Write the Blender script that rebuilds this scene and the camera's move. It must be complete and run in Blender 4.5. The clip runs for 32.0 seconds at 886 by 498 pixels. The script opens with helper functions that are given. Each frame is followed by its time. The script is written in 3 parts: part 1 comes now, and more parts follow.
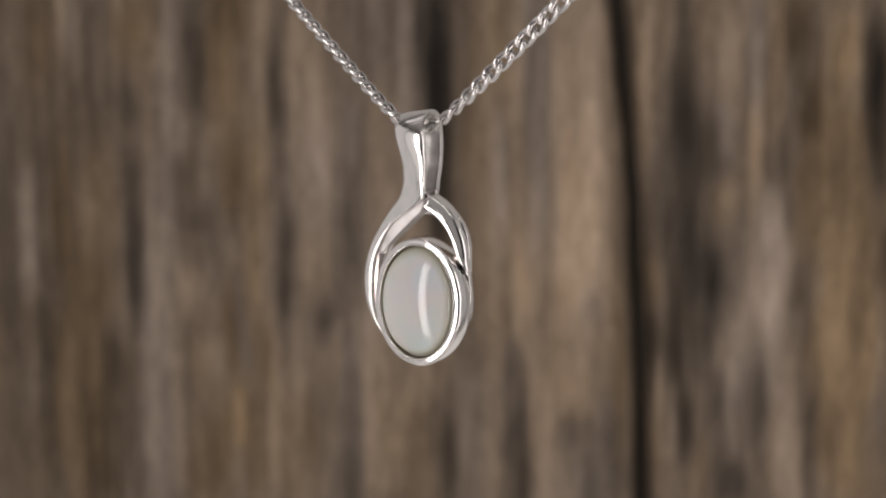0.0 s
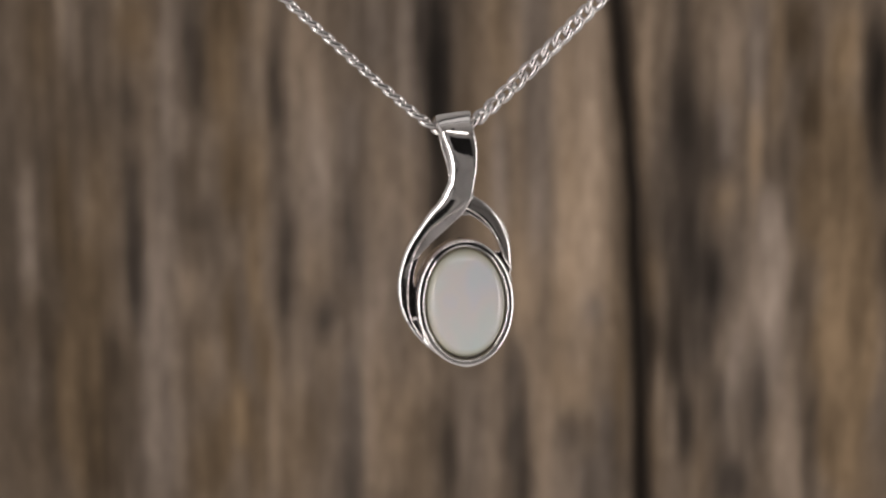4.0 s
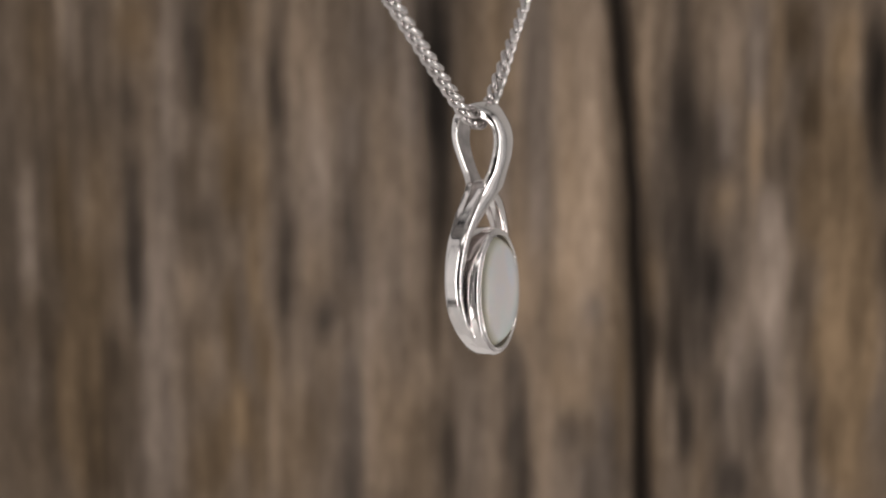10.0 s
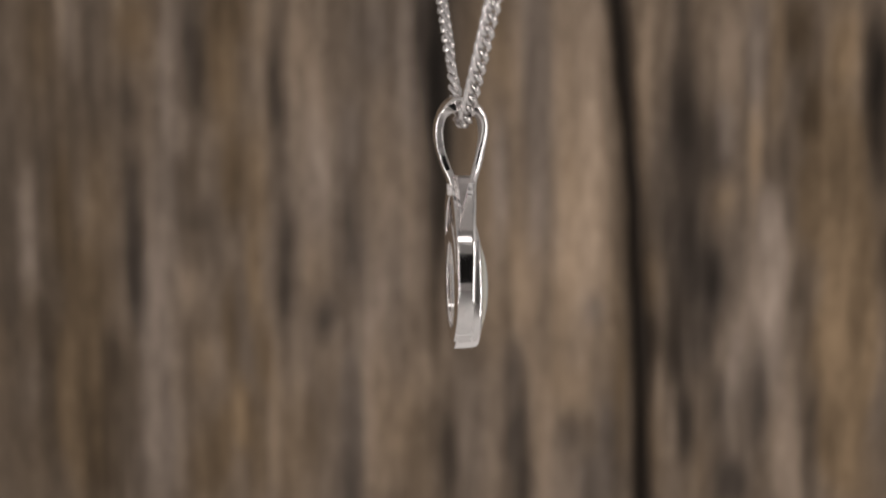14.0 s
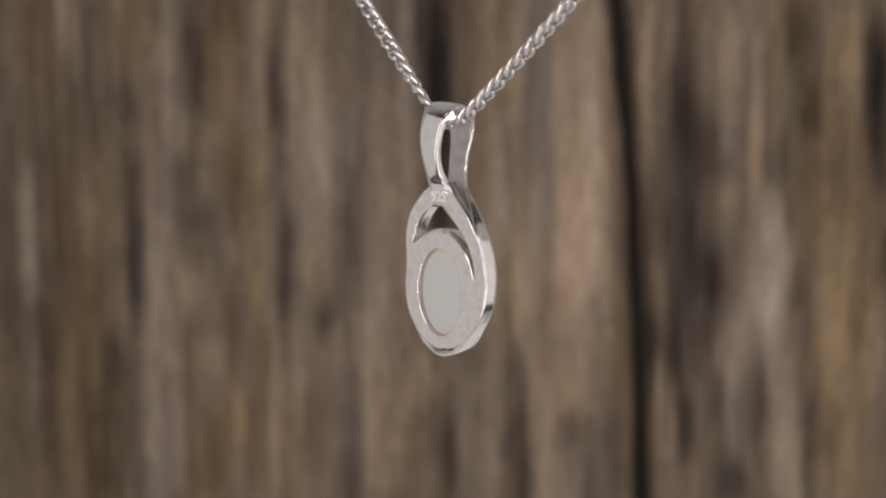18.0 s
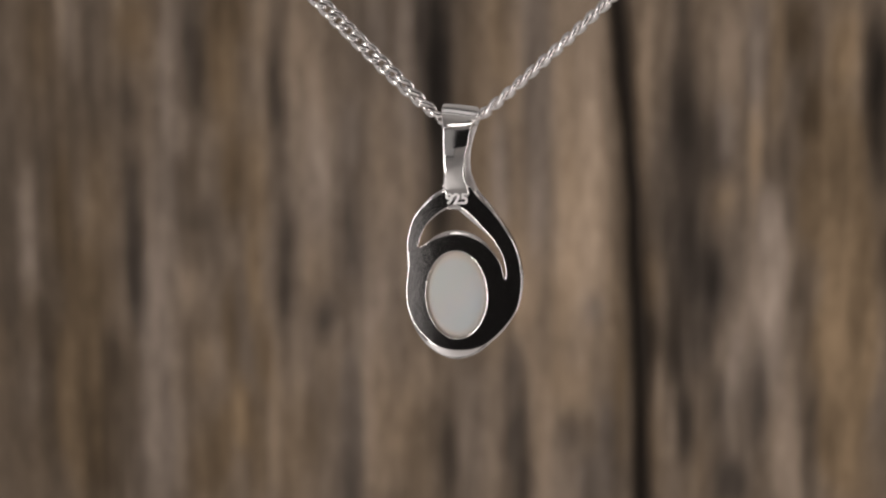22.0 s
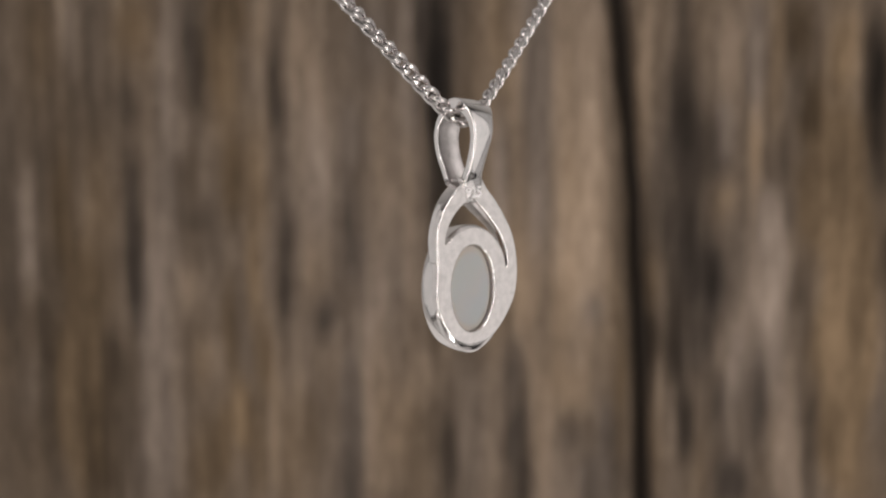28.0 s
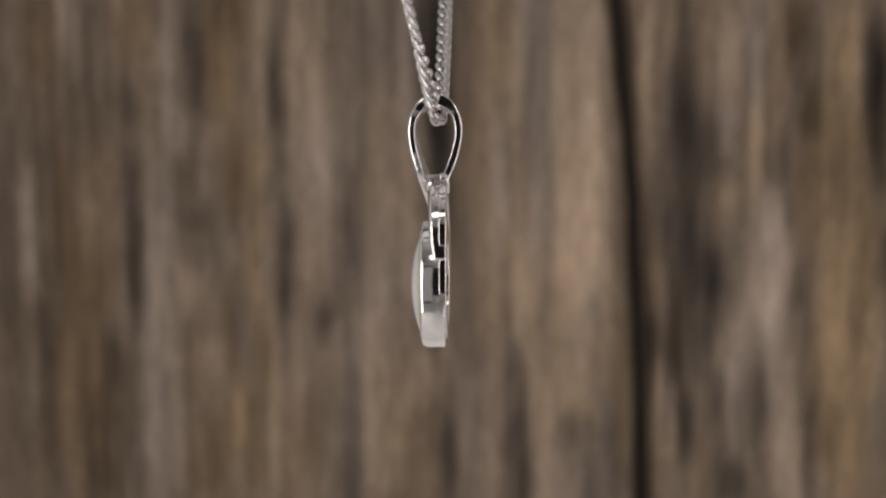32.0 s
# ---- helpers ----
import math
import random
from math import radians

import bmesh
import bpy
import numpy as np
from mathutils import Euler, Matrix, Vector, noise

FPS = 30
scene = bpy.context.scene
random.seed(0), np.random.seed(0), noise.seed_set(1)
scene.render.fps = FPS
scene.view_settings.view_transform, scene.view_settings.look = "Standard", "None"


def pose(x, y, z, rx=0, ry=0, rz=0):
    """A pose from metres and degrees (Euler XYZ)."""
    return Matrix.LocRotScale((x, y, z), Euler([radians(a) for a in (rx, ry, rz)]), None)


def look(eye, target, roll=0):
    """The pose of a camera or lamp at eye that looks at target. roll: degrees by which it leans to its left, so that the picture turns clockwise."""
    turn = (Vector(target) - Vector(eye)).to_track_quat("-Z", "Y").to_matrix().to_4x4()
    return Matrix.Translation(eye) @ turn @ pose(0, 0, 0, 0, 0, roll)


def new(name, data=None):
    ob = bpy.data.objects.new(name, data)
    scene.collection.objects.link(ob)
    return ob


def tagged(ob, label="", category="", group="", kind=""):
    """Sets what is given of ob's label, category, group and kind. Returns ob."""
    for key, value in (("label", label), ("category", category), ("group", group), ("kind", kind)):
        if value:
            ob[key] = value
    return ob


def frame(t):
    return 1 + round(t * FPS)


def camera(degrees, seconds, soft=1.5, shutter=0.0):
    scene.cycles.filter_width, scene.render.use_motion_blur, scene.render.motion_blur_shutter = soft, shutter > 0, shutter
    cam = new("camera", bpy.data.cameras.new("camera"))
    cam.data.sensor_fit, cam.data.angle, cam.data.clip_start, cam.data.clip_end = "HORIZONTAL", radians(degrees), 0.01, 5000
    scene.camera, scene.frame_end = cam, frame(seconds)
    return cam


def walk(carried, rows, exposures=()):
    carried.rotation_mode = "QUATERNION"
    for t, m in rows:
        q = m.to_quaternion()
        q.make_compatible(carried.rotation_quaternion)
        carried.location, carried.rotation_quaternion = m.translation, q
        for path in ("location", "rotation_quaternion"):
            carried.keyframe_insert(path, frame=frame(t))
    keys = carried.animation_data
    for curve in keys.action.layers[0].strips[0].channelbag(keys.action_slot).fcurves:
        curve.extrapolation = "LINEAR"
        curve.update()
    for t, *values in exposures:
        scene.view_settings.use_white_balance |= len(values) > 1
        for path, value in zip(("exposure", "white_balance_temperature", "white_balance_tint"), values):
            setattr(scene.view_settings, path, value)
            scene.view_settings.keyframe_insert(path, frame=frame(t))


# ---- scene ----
# ---- camera: a still macro camera on a stand, tilted down 6.2 degrees ----
EYE = Vector((0, -0.08412, 0.30915))
cam = camera(39.23, 32.0, soft=2.2)
cam.data.dof.use_dof = True
cam.data.dof.focus_distance = 0.0835
cam.data.dof.aperture_fstop = 37.0
walk(cam, [(0, look(EYE, (0, 0, 0.3))), (32, look(EYE, (0, 0, 0.3)))])

# ---- light: a white tent with lit side and top panels, and brighter strips in front of them ----
LEFT_STRIP, RIGHT_STRIP, TOP_STRIP = 9.0, 6.4, 3.4
LEFT_PANEL, RIGHT_PANEL, TOP_PANEL, FRONT_PANEL = 0.42, 0.60, 0.5, 0.19
LEFT_GLOW, RIGHT_REAR = 0.55, 0.27
world = bpy.data.worlds.new("studio")
world.use_nodes = True
world.node_tree.nodes["Background"].inputs[0].default_value = (0.9, 0.92, 1.0, 1)
world.node_tree.nodes["Background"].inputs[1].default_value = 0.02
scene.world = world

K = 1 / 26000   # one model unit of the jewellery, a 26th of a millimetre
MM = 0.001


# ---- materials ----
def material(name, colour, rough, metal=0.0):
    m = bpy.data.materials.new(name)
    m.use_nodes = True
    b = m.node_tree.nodes["Principled BSDF"]
    b.inputs["Base Color"].default_value = (*colour, 1)
    b.inputs["Roughness"].default_value = rough
    b.inputs["Metallic"].default_value = metal
    return m, m.node_tree, b


def node(tree, kind, **values):
    n = tree.nodes.new(kind)
    for key, value in values.items():
        if key in n.inputs:
            n.inputs[key].default_value = value
    return n


def math_node(tree, op, a, b=None):
    n = tree.nodes.new("ShaderNodeMath")
    n.operation = op
    for i, v in enumerate((a, b)):
        if v is None:
            continue
        if isinstance(v, (int, float)):
            n.inputs[i].default_value = v
        else:
            tree.links.new(v, n.inputs[i])
    return n.outputs[0]


def coords(tree, scale):
    tc = tree.nodes.new("ShaderNodeTexCoord")
    mp = tree.nodes.new("ShaderNodeMapping")
    mp.inputs["Scale"].default_value = scale
    tree.links.new(tc.outputs["Object"], mp.inputs["Vector"])
    return mp.outputs[0]


def ramp(tree, source, stops):
    r = tree.nodes.new("ShaderNodeValToRGB")
    e = r.color_ramp.elements
    while len(e) < len(stops):
        e.new(0.5)
    for el, (p, c) in zip(e, stops):
        el.position, el.color = p, (*c, 1)
    tree.links.new(source, r.inputs[0])
    return r.outputs[0]


def mix(tree, fac, a, b, blend="MIX"):
    n = tree.nodes.new("ShaderNodeMix")
    n.data_type, n.blend_type = "RGBA", blend
    for i, v in ((0, fac), (6, a), (7, b)):
        if isinstance(v, (int, float)):
            n.inputs[i].default_value = v
        elif isinstance(v, tuple):
            n.inputs[i].default_value = (*v, 1)
        else:
            tree.links.new(v, n.inputs[i])
    return n.outputs[2]


def bump(tree, b, height, strength, distance):
    n = node(tree, "ShaderNodeBump", Strength=strength, Distance=distance)
    tree.links.new(height, n.inputs["Height"])
    tree.links.new(n.outputs[0], b.inputs["Normal"])


def silver(name, bright, rough, tarnish, relief):
    m, tree, b = material(name, (bright, bright, bright), rough, 1.0)
    n1 = node(tree, "ShaderNodeTexNoise", Scale=900.0, Detail=3.0)
    n2 = node(tree, "ShaderNodeTexNoise", Scale=9000.0, Detail=4.0)
    for n in (n1, n2):
        tree.links.new(coords(tree, (1, 1, 1)), n.inputs["Vector"])
    tree.links.new(ramp(tree, n1.outputs[0], [(0.3, (bright - tarnish, bright - 0.02 - tarnish, bright - 0.035 - tarnish)), (0.6, (bright + 0.03, bright - 0.012, bright - 0.022))]), b.inputs["Base Color"])
    tree.links.new(math_node(tree, "ADD", math_node(tree, "MULTIPLY", n2.outputs[0], rough), rough * 0.5), b.inputs["Roughness"])
    bump(tree, b, n1.outputs[0], relief, 0.00004)
    return m


SILVER = silver("polished_silver", 0.84, 0.1, 0.06, 0.3)
SATIN = silver("cast_silver", 0.62, 0.45, 0.2, 0.9)
STAMPED = silver("stamped_silver", 0.92, 0.5, 0.03, 0.2)


def buffed_silver():
    """The flat back: a mirror, uneven from the buffing wheel."""
    m, tree, b = material("buffed_silver", (0.82, 0.81, 0.8), 0.1, 1.0)
    cloud = node(tree, "ShaderNodeTexNoise", Scale=1500.0, Detail=5.0, Roughness=0.65)
    pit = node(tree, "ShaderNodeTexNoise", Scale=6000.0, Detail=2.0)
    for n in (cloud, pit):
        tree.links.new(coords(tree, (1, 1, 1)), n.inputs["Vector"])
    tree.links.new(ramp(tree, cloud.outputs[0], [(0.3, (0.73, 0.69, 0.675)), (0.5, (0.83, 0.785, 0.77)), (0.66, (0.88, 0.835, 0.82))]), b.inputs["Base Color"])
    b.inputs["Roughness"].default_value = 0.06
    bump(tree, b, math_node(tree, "ADD", math_node(tree, "MULTIPLY", pit.outputs[0], 0.25), cloud.outputs[0]), 0.2, 0.000012)
    return m


BRUSHED = buffed_silver()
DULL_SHADED = silver("dull_shaded_silver", 0.42, 0.4, 0.08, 0.3)
LINK = silver("chain_silver", 0.72, 0.17, 0.12, 0.2)


def opal_material():
    m, tree, b = material("white_opal", (0.6, 0.59, 0.57), 0.02)
    n = node(tree, "ShaderNodeTexNoise", Scale=420.0, Detail=2.0, Roughness=0.4)
    tree.links.new(coords(tree, (1, 1, 0.6)), n.inputs["Vector"])
    tint = ramp(tree, n.outputs["Fac"], [(0.3, (0.55, 0.60, 0.59)), (0.42, (0.60, 0.60, 0.585)), (0.52, (0.63, 0.59, 0.58)), (0.6, (0.60, 0.585, 0.61)), (0.7, (0.555, 0.595, 0.615))])
    # the clear, yellowish margin of the stone
    sep = tree.nodes.new("ShaderNodeSeparateXYZ")
    tree.links.new(coords(tree, (1 / (71 * K), 1, 1 / (98 * K))), sep.inputs[0])
    across = math_node(tree, "ADD", sep.outputs[0], 0.013)
    up = math_node(tree, "ADD", sep.outputs[2], 0.2)
    r2 = math_node(tree, "ADD", math_node(tree, "MULTIPLY", across, across), math_node(tree, "MULTIPLY", up, up))
    margin = ramp(tree, r2, [(0.66, (0, 0, 0)), (0.98, (1, 1, 1))])
    tint = mix(tree, margin, tint, (0.44, 0.42, 0.31))
    # amber round the rim of the flat back: light glowing through the stone, painted as colour
    depth = tree.nodes.new("ShaderNodeSeparateXYZ")
    tree.links.new(coords(tree, (1, 1, 1)), depth.inputs[0])
    behind = math_node(tree, "GREATER_THAN", depth.outputs[1], 9 * K)
    tint = mix(tree, math_node(tree, "MULTIPLY", behind, 0.6), tint, (0.525, 0.53, 0.512))
    amber = math_node(tree, "MULTIPLY", ramp(tree, r2, [(0.38, (0, 0, 0)), (0.5, (0.2, 0.2, 0.2))]), behind)
    tint = mix(tree, amber, tint, (0.74, 0.46, 0.24))
    tree.links.new(tint, b.inputs["Base Color"])
    b.inputs["Subsurface Weight"].default_value = 0.5
    b.inputs["Subsurface Radius"].default_value = (1.0, 0.9, 0.7)
    b.inputs["Subsurface Scale"].default_value = 0.0008
    b.inputs["IOR"].default_value = 1.46
    return m


OPAL = opal_material()


def wood_material():
    m, tree, b = material("weathered_wood", (0.25, 0.2, 0.16), 0.85)
    fine = node(tree, "ShaderNodeTexNoise", Scale=520.0, Detail=5.0, Roughness=0.62, Distortion=0.4)
    tree.links.new(coords(tree, (1, 1, 0.02)), fine.inputs["Vector"])
    broad = node(tree, "ShaderNodeTexNoise", Scale=150.0, Detail=4.0, Roughness=0.55, Distortion=0.2)
    tree.links.new(coords(tree, (1, 1, 0.035)), broad.inputs["Vector"])
    patch = node(tree, "ShaderNodeTexNoise", Scale=110.0, Detail=3.0)
    tree.links.new(coords(tree, (1, 1, 0.2)), patch.inputs["Vector"])
    speckle = node(tree, "ShaderNodeTexNoise", Scale=650.0, Detail=3.0, Roughness=0.7)
    tree.links.new(coords(tree, (1, 1, 0.3)), speckle.inputs["Vector"])
    stain_tone = tree.nodes.new("ShaderNodeAttribute")
    stain_tone.attribute_name = "stain_tone"
    warm = tree.nodes.new("ShaderNodeAttribute")
    warm.attribute_name = "warm"
    grain = math_node(tree, "ADD", math_node(tree, "MULTIPLY", fine.outputs[0], 0.6), math_node(tree, "MULTIPLY", broad.outputs[0], 0.4))
    grey = ramp(tree, grain, [(0.28, (0.094, 0.0735, 0.059)), (0.43, (0.138, 0.109, 0.088)), (0.54, (0.168, 0.1325, 0.107)), (0.70, (0.235, 0.1865, 0.152))])
    brown = ramp(tree, grain, [(0.28, (0.088, 0.061, 0.037)), (0.48, (0.144, 0.100, 0.061)), (0.70, (0.222, 0.156, 0.097))])
    brownness = math_node(tree, "ADD", math_node(tree, "MULTIPLY", warm.outputs["Fac"], 1.05), math_node(tree, "MULTIPLY", math_node(tree, "SUBTRACT", patch.outputs[0], 0.14), 1.0))
    n = tree.nodes.new("ShaderNodeClamp")
    tree.links.new(brownness, n.inputs[0])
    colour = mix(tree, n.outputs[0], grey, brown)
    colour = mix(tree, 1.0, colour, ramp(tree, speckle.outputs[0], [(0.34, (0.8, 0.79, 0.78)), (0.66, (1.17, 1.17, 1.17))]), "MULTIPLY")
    scale = tree.nodes.new("ShaderNodeVectorMath")
    scale.operation = "SCALE"
    tree.links.new(colour, scale.inputs[0])
    mottle = node(tree, "ShaderNodeTexNoise", Scale=260.0, Detail=4.0, Roughness=0.6)
    tree.links.new(coords(tree, (1, 1, 0.16)), mottle.inputs["Vector"])
    wear = node(tree, "ShaderNodeMapRange", **{"From Min": 0.3, "From Max": 0.7, "To Min": -0.36, "To Max": 0.48})
    tree.links.new(mottle.outputs[0], wear.inputs[0])
    # stained fibres soak up unevenly along the grain
    uneven = node(tree, "ShaderNodeMapRange", **{"From Min": 0.3, "From Max": 0.7, "To Min": 1.25, "To Max": 0.75})
    tree.links.new(fine.outputs[0], uneven.inputs[0])
    tone = math_node(tree, "ADD", math_node(tree, "MULTIPLY", stain_tone.outputs["Fac"], uneven.outputs[0]), wear.outputs[0])
    tree.links.new(math_node(tree, "POWER", 2.0, tone), scale.inputs["Scale"])
    tree.links.new(scale.outputs[0], b.inputs["Base Color"])
    b.inputs["Specular IOR Level"].default_value = 0.12
    bump(tree, b, grain, 0.6, 0.0008)
    return m


WOOD = wood_material()


def fabric(name, colour):
    m, tree, b = material(name, colour, 0.9)
    n = node(tree, "ShaderNodeTexNoise", Scale=700.0, Detail=3.0)
    big = node(tree, "ShaderNodeTexNoise", Scale=5.0, Detail=2.0)
    for q in (n, big):
        tree.links.new(coords(tree, (1, 1, 1)), q.inputs["Vector"])
    c = ramp(tree, big.outputs[0], [(0.3, tuple(v * 0.88 for v in colour)), (0.7, colour)])
    tree.links.new(c, b.inputs["Base Color"])
    bump(tree, b, n.outputs[0], 0.4, 0.001)
    return m


TENT = fabric("white_tent_fabric", (0.62, 0.605, 0.59))
WHITE_CLOTH = fabric("bright_white_cloth", (0.86, 0.85, 0.84))
VELVET = fabric("black_velvet", (0.012, 0.011, 0.011))
GREY_CLOTH = fabric("grey_cloth", (0.42, 0.41, 0.4))
HOUSING = material("black_lamp_housing", (0.02, 0.02, 0.022), 0.5)[0]


def glow(name, strength, colour):
    m, tree, b = material(name, (0.2, 0.2, 0.2), 0.7)
    b.inputs["Emission Color"].default_value = (*colour, 1)
    b.inputs["Emission Strength"].default_value = strength
    return m


# ---- mesh helpers ----
def part(name, bm, mat, parent=None, label="", smooth=True):
    me = bpy.data.meshes.new(name)
    bmesh.ops.recalc_face_normals(bm, faces=bm.faces[:])
    bm.to_mesh(me)
    bm.free()
    for p in me.polygons:
        p.use_smooth = smooth
    me.materials.append(mat)
    ob = new(name, me)
    if parent:
        ob.parent = parent
    if label:
        ob["label"] = label
    return ob


def sharp(ob, angle=35):
    me = ob.data
    me.set_sharp_from_angle(angle=radians(angle))
    return ob


def loft(rings, caps=True):
    """A skin over closed rings with the same number of points."""
    bm = bmesh.new()
    vs = [[bm.verts.new(p) for p in r] for r in rings]
    for a, b in zip(vs, vs[1:]):
        for i in range(len(a)):
            j = (i + 1) % len(a)
            bm.faces.new((a[i], a[j], b[j], b[i]))
    if caps:
        bm.faces.new(vs[0][::-1])
        bm.faces.new(vs[-1])
    return bm


def spline(rows, n):
    """Rows of numbers, passed through smoothly in n steps (Catmull-Rom, by chord length of the first three)."""
    r = np.array(rows, float)
    d = np.r_[0, np.cumsum(np.maximum(np.linalg.norm(np.diff(r[:, :3], axis=0), axis=1), 1e-6) ** 0.5)]
    slope = np.gradient(r, d, axis=0)
    out = []
    for s in np.linspace(0, d[-1], n):
        i = min(np.searchsorted(d, s, side="right") - 1, len(d) - 2)
        h = d[i + 1] - d[i]
        u = (s - d[i]) / h
        out.append((2*u**3 - 3*u**2 + 1) * r[i] + (u**3 - 2*u**2 + u) * h * slope[i] + (3*u**2 - 2*u**3) * r[i+1] + (u**3 - u**2) * h * slope[i+1])
    return np.array(out)


def body(x, y, d):
    """Jewellery coordinates (across, up, towards the front) to metres."""
    return Vector((x * K, -d * K, y * K))


def rounded(a, b, r, crown=0.0, under=None, fall=0.0, corner=5, flat=6):
    """A rounded rectangle of half sides a, b, bulged by crown on its upper side. under: the radius of its lower corners;
    fall: how far its upper side rounds off towards the first edge."""
    r = min(r, a * 0.95, b * 0.95)
    q = r if under is None else min(under, r)
    pts = []
    corners = ((a, b, r, 0), (-a, b, r, 90), (-a, -b, q, 180), (a, -b, q, 270))
    for k, (x, y, c, start) in enumerate(corners):
        cx, cy = x - math.copysign(c, x), y - math.copysign(c, y)
        for i in range(corner):
            w = radians(start + 90 * i / (corner - 1))
            pts.append((cx + c * math.cos(w), cy + c * math.sin(w)))
        nx, ny, nc, ns = corners[(k + 1) % 4]
        w = radians(ns)
        nxt = (nx - math.copysign(nc, nx) + nc * math.cos(w), ny - math.copysign(nc, ny) + nc * math.sin(w))
        p = pts[-1]
        for i in range(1, flat):
            pts.append((p[0] + (nxt[0] - p[0]) * i / flat, p[1] + (nxt[1] - p[1]) * i / flat))
    def top(s):
        return crown * (1 - (s / a) ** 2) - fall * max(0.0, (-s / a - 0.35) / 0.65) ** 2
    return [(s, n + (top(s) * min(1.0, n / (b - r + 1e-9)) if n > 0 else 0)) for s, n in pts]


# ---- the weathered wooden backdrop ----
WALL_Y = 0.12
# streaks on the boards: across and up in millimetres, half width, half height, stops lighter or darker, brownness
FAR_LEFT_BOARD = (
    (-67.6, 287.0, 12.1, 60.0, -0.43, 0.15), (-70.7, 322.1, 2.4, 11.7, 0.00, -0.10), (-65.5, 320.2, 2.4, 8.1, -0.07, 0.35), (-61.0, 323.0, 1.5, 6.3, 0.52, -0.35),
    (-57.7, 319.3, 2.4, 11.7, -0.26, -0.10), (-57.1, 310.2, 2.8, 4.6, -0.33, 0.00), (-68.3, 293.6, 1.4, 7.0, 1.10, -0.30), (-65.2, 301.9, 1.7, 3.7, -0.39, 0.00),
    (-62.5, 293.6, 1.4, 8.4, 0.00, 0.60), (-68.2, 283.3, 1.7, 4.2, 0.78, -0.30), (-72.7, 278.6, 2.1, 4.3, -0.45, -0.10), (-65.4, 272.9, 1.6, 9.0, -0.72, 0.05),
    (-68.4, 264.2, 2.8, 5.8, 0.26, -0.20), (-65.7, 253.6, 1.7, 7.7, -0.65, 0.00), (-63.0, 262.3, 1.3, 6.7, 0.45, 0.60), (-59.5, 275.7, 3.2, 12.3, -0.39, 0.70),
)
LEFT_BOARD = (
    (-58.8, 253.6, 3.8, 11.6, -0.45, 0.60), (-53.7, 256.5, 2.1, 12.5, -0.65, 0.10), (-51.5, 310.7, 2.0, 3.7, -0.91, -0.10), (-51.3, 295.5, 1.4, 7.9, -1.30, -0.30),
    (-51.1, 284.2, 1.5, 5.2, -1.49, -0.35), (-51.0, 277.6, 1.1, 3.3, -0.91, -0.30), (-53.6, 268.1, 2.1, 4.8, -0.72, 0.10), (-50.5, 323.0, 3.3, 5.4, 0.13, 0.50),
    (-44.8, 318.4, 1.3, 11.7, 0.39, -0.40), (-40.9, 321.6, 1.7, 7.7, -0.91, -0.25), (-40.0, 312.1, 1.3, 4.6, -0.52, 0.10), (-46.7, 290.8, 2.2, 10.2, 0.39, -0.30),
    (-43.8, 305.6, 2.0, 3.7, 0.52, -0.10), (-41.6, 299.6, 1.3, 3.7, -0.65, 0.20), (-40.9, 291.5, 2.8, 3.5, -0.78, 0.05), (-47.4, 272.9, 2.8, 10.4, 0.33, -0.55),
)
LEFT_GRAIN = (
    (-42.7, 281.4, 1.3, 5.6, 0.98, -0.05), (-41.0, 285.6, 1.7, 2.1, -0.52, 0.00), (-47.8, 256.5, 2.8, 5.8, 0.26, -0.50), (-48.2, 247.8, 3.2, 4.9, 0.00, -0.30),
    (-56.5, 297.3, 2.0, 8.3, 0.20, 0.25), (-39.7, 268.1, 1.7, 4.3, 0.39, 0.30), (-42.6, 253.6, 2.5, 7.7, 0.00, 0.00), (-38.9, 250.7, 2.9, 8.7, -0.45, 0.60),
    (-36.2, 317.5, 2.8, 11.7, 0.00, 0.70), (-34.2, 325.7, 2.4, 3.6, -0.65, 0.50), (-34.7, 298.2, 1.7, 6.0, -0.59, 0.80), (-30.1, 322.1, 1.6, 4.5, 0.45, 0.20),
    (-27.5, 314.3, 1.3, 6.4, -1.30, -0.10), (-26.5, 309.3, 1.2, 2.7, -0.65, -0.10), (-30.5, 297.3, 1.9, 10.2, 0.20, 0.70), (-25.7, 289.4, 1.3, 3.7, -0.98, -0.10),
)
MIDDLE_GRAIN = (
    (-26.4, 280.4, 1.3, 6.1, -1.37, -0.15), (-35.2, 272.9, 1.2, 8.5, -0.78, 0.70), (-31.7, 281.4, 1.3, 7.5, 0.33, 0.60), (-29.6, 269.0, 1.5, 6.7, -0.65, 0.60),
    (-33.3, 258.9, 1.3, 5.3, 0.45, 1.00), (-31.0, 252.6, 1.7, 9.7, -0.78, 0.50), (-36.6, 255.5, 1.1, 5.8, -0.39, 0.50), (-22.4, 317.5, 2.8, 13.5, 0.45, 0.10),
    (-11.8, 322.1, 3.7, 6.3, -0.26, -0.30), (-5.7, 317.5, 1.7, 11.7, 0.59, -0.50), (-20.3, 301.0, 2.4, 11.9, 0.59, -0.20), (-15.3, 305.6, 1.7, 5.5, -0.26, -0.40),
    (-15.3, 293.6, 1.3, 6.5, -1.10, -0.20), (-7.8, 300.1, 4.2, 13.8, 0.45, -0.10), (-21.4, 283.3, 2.4, 5.6, 0.59, 0.10), (-19.9, 275.5, 1.9, 3.4, -0.78, -0.30),
)
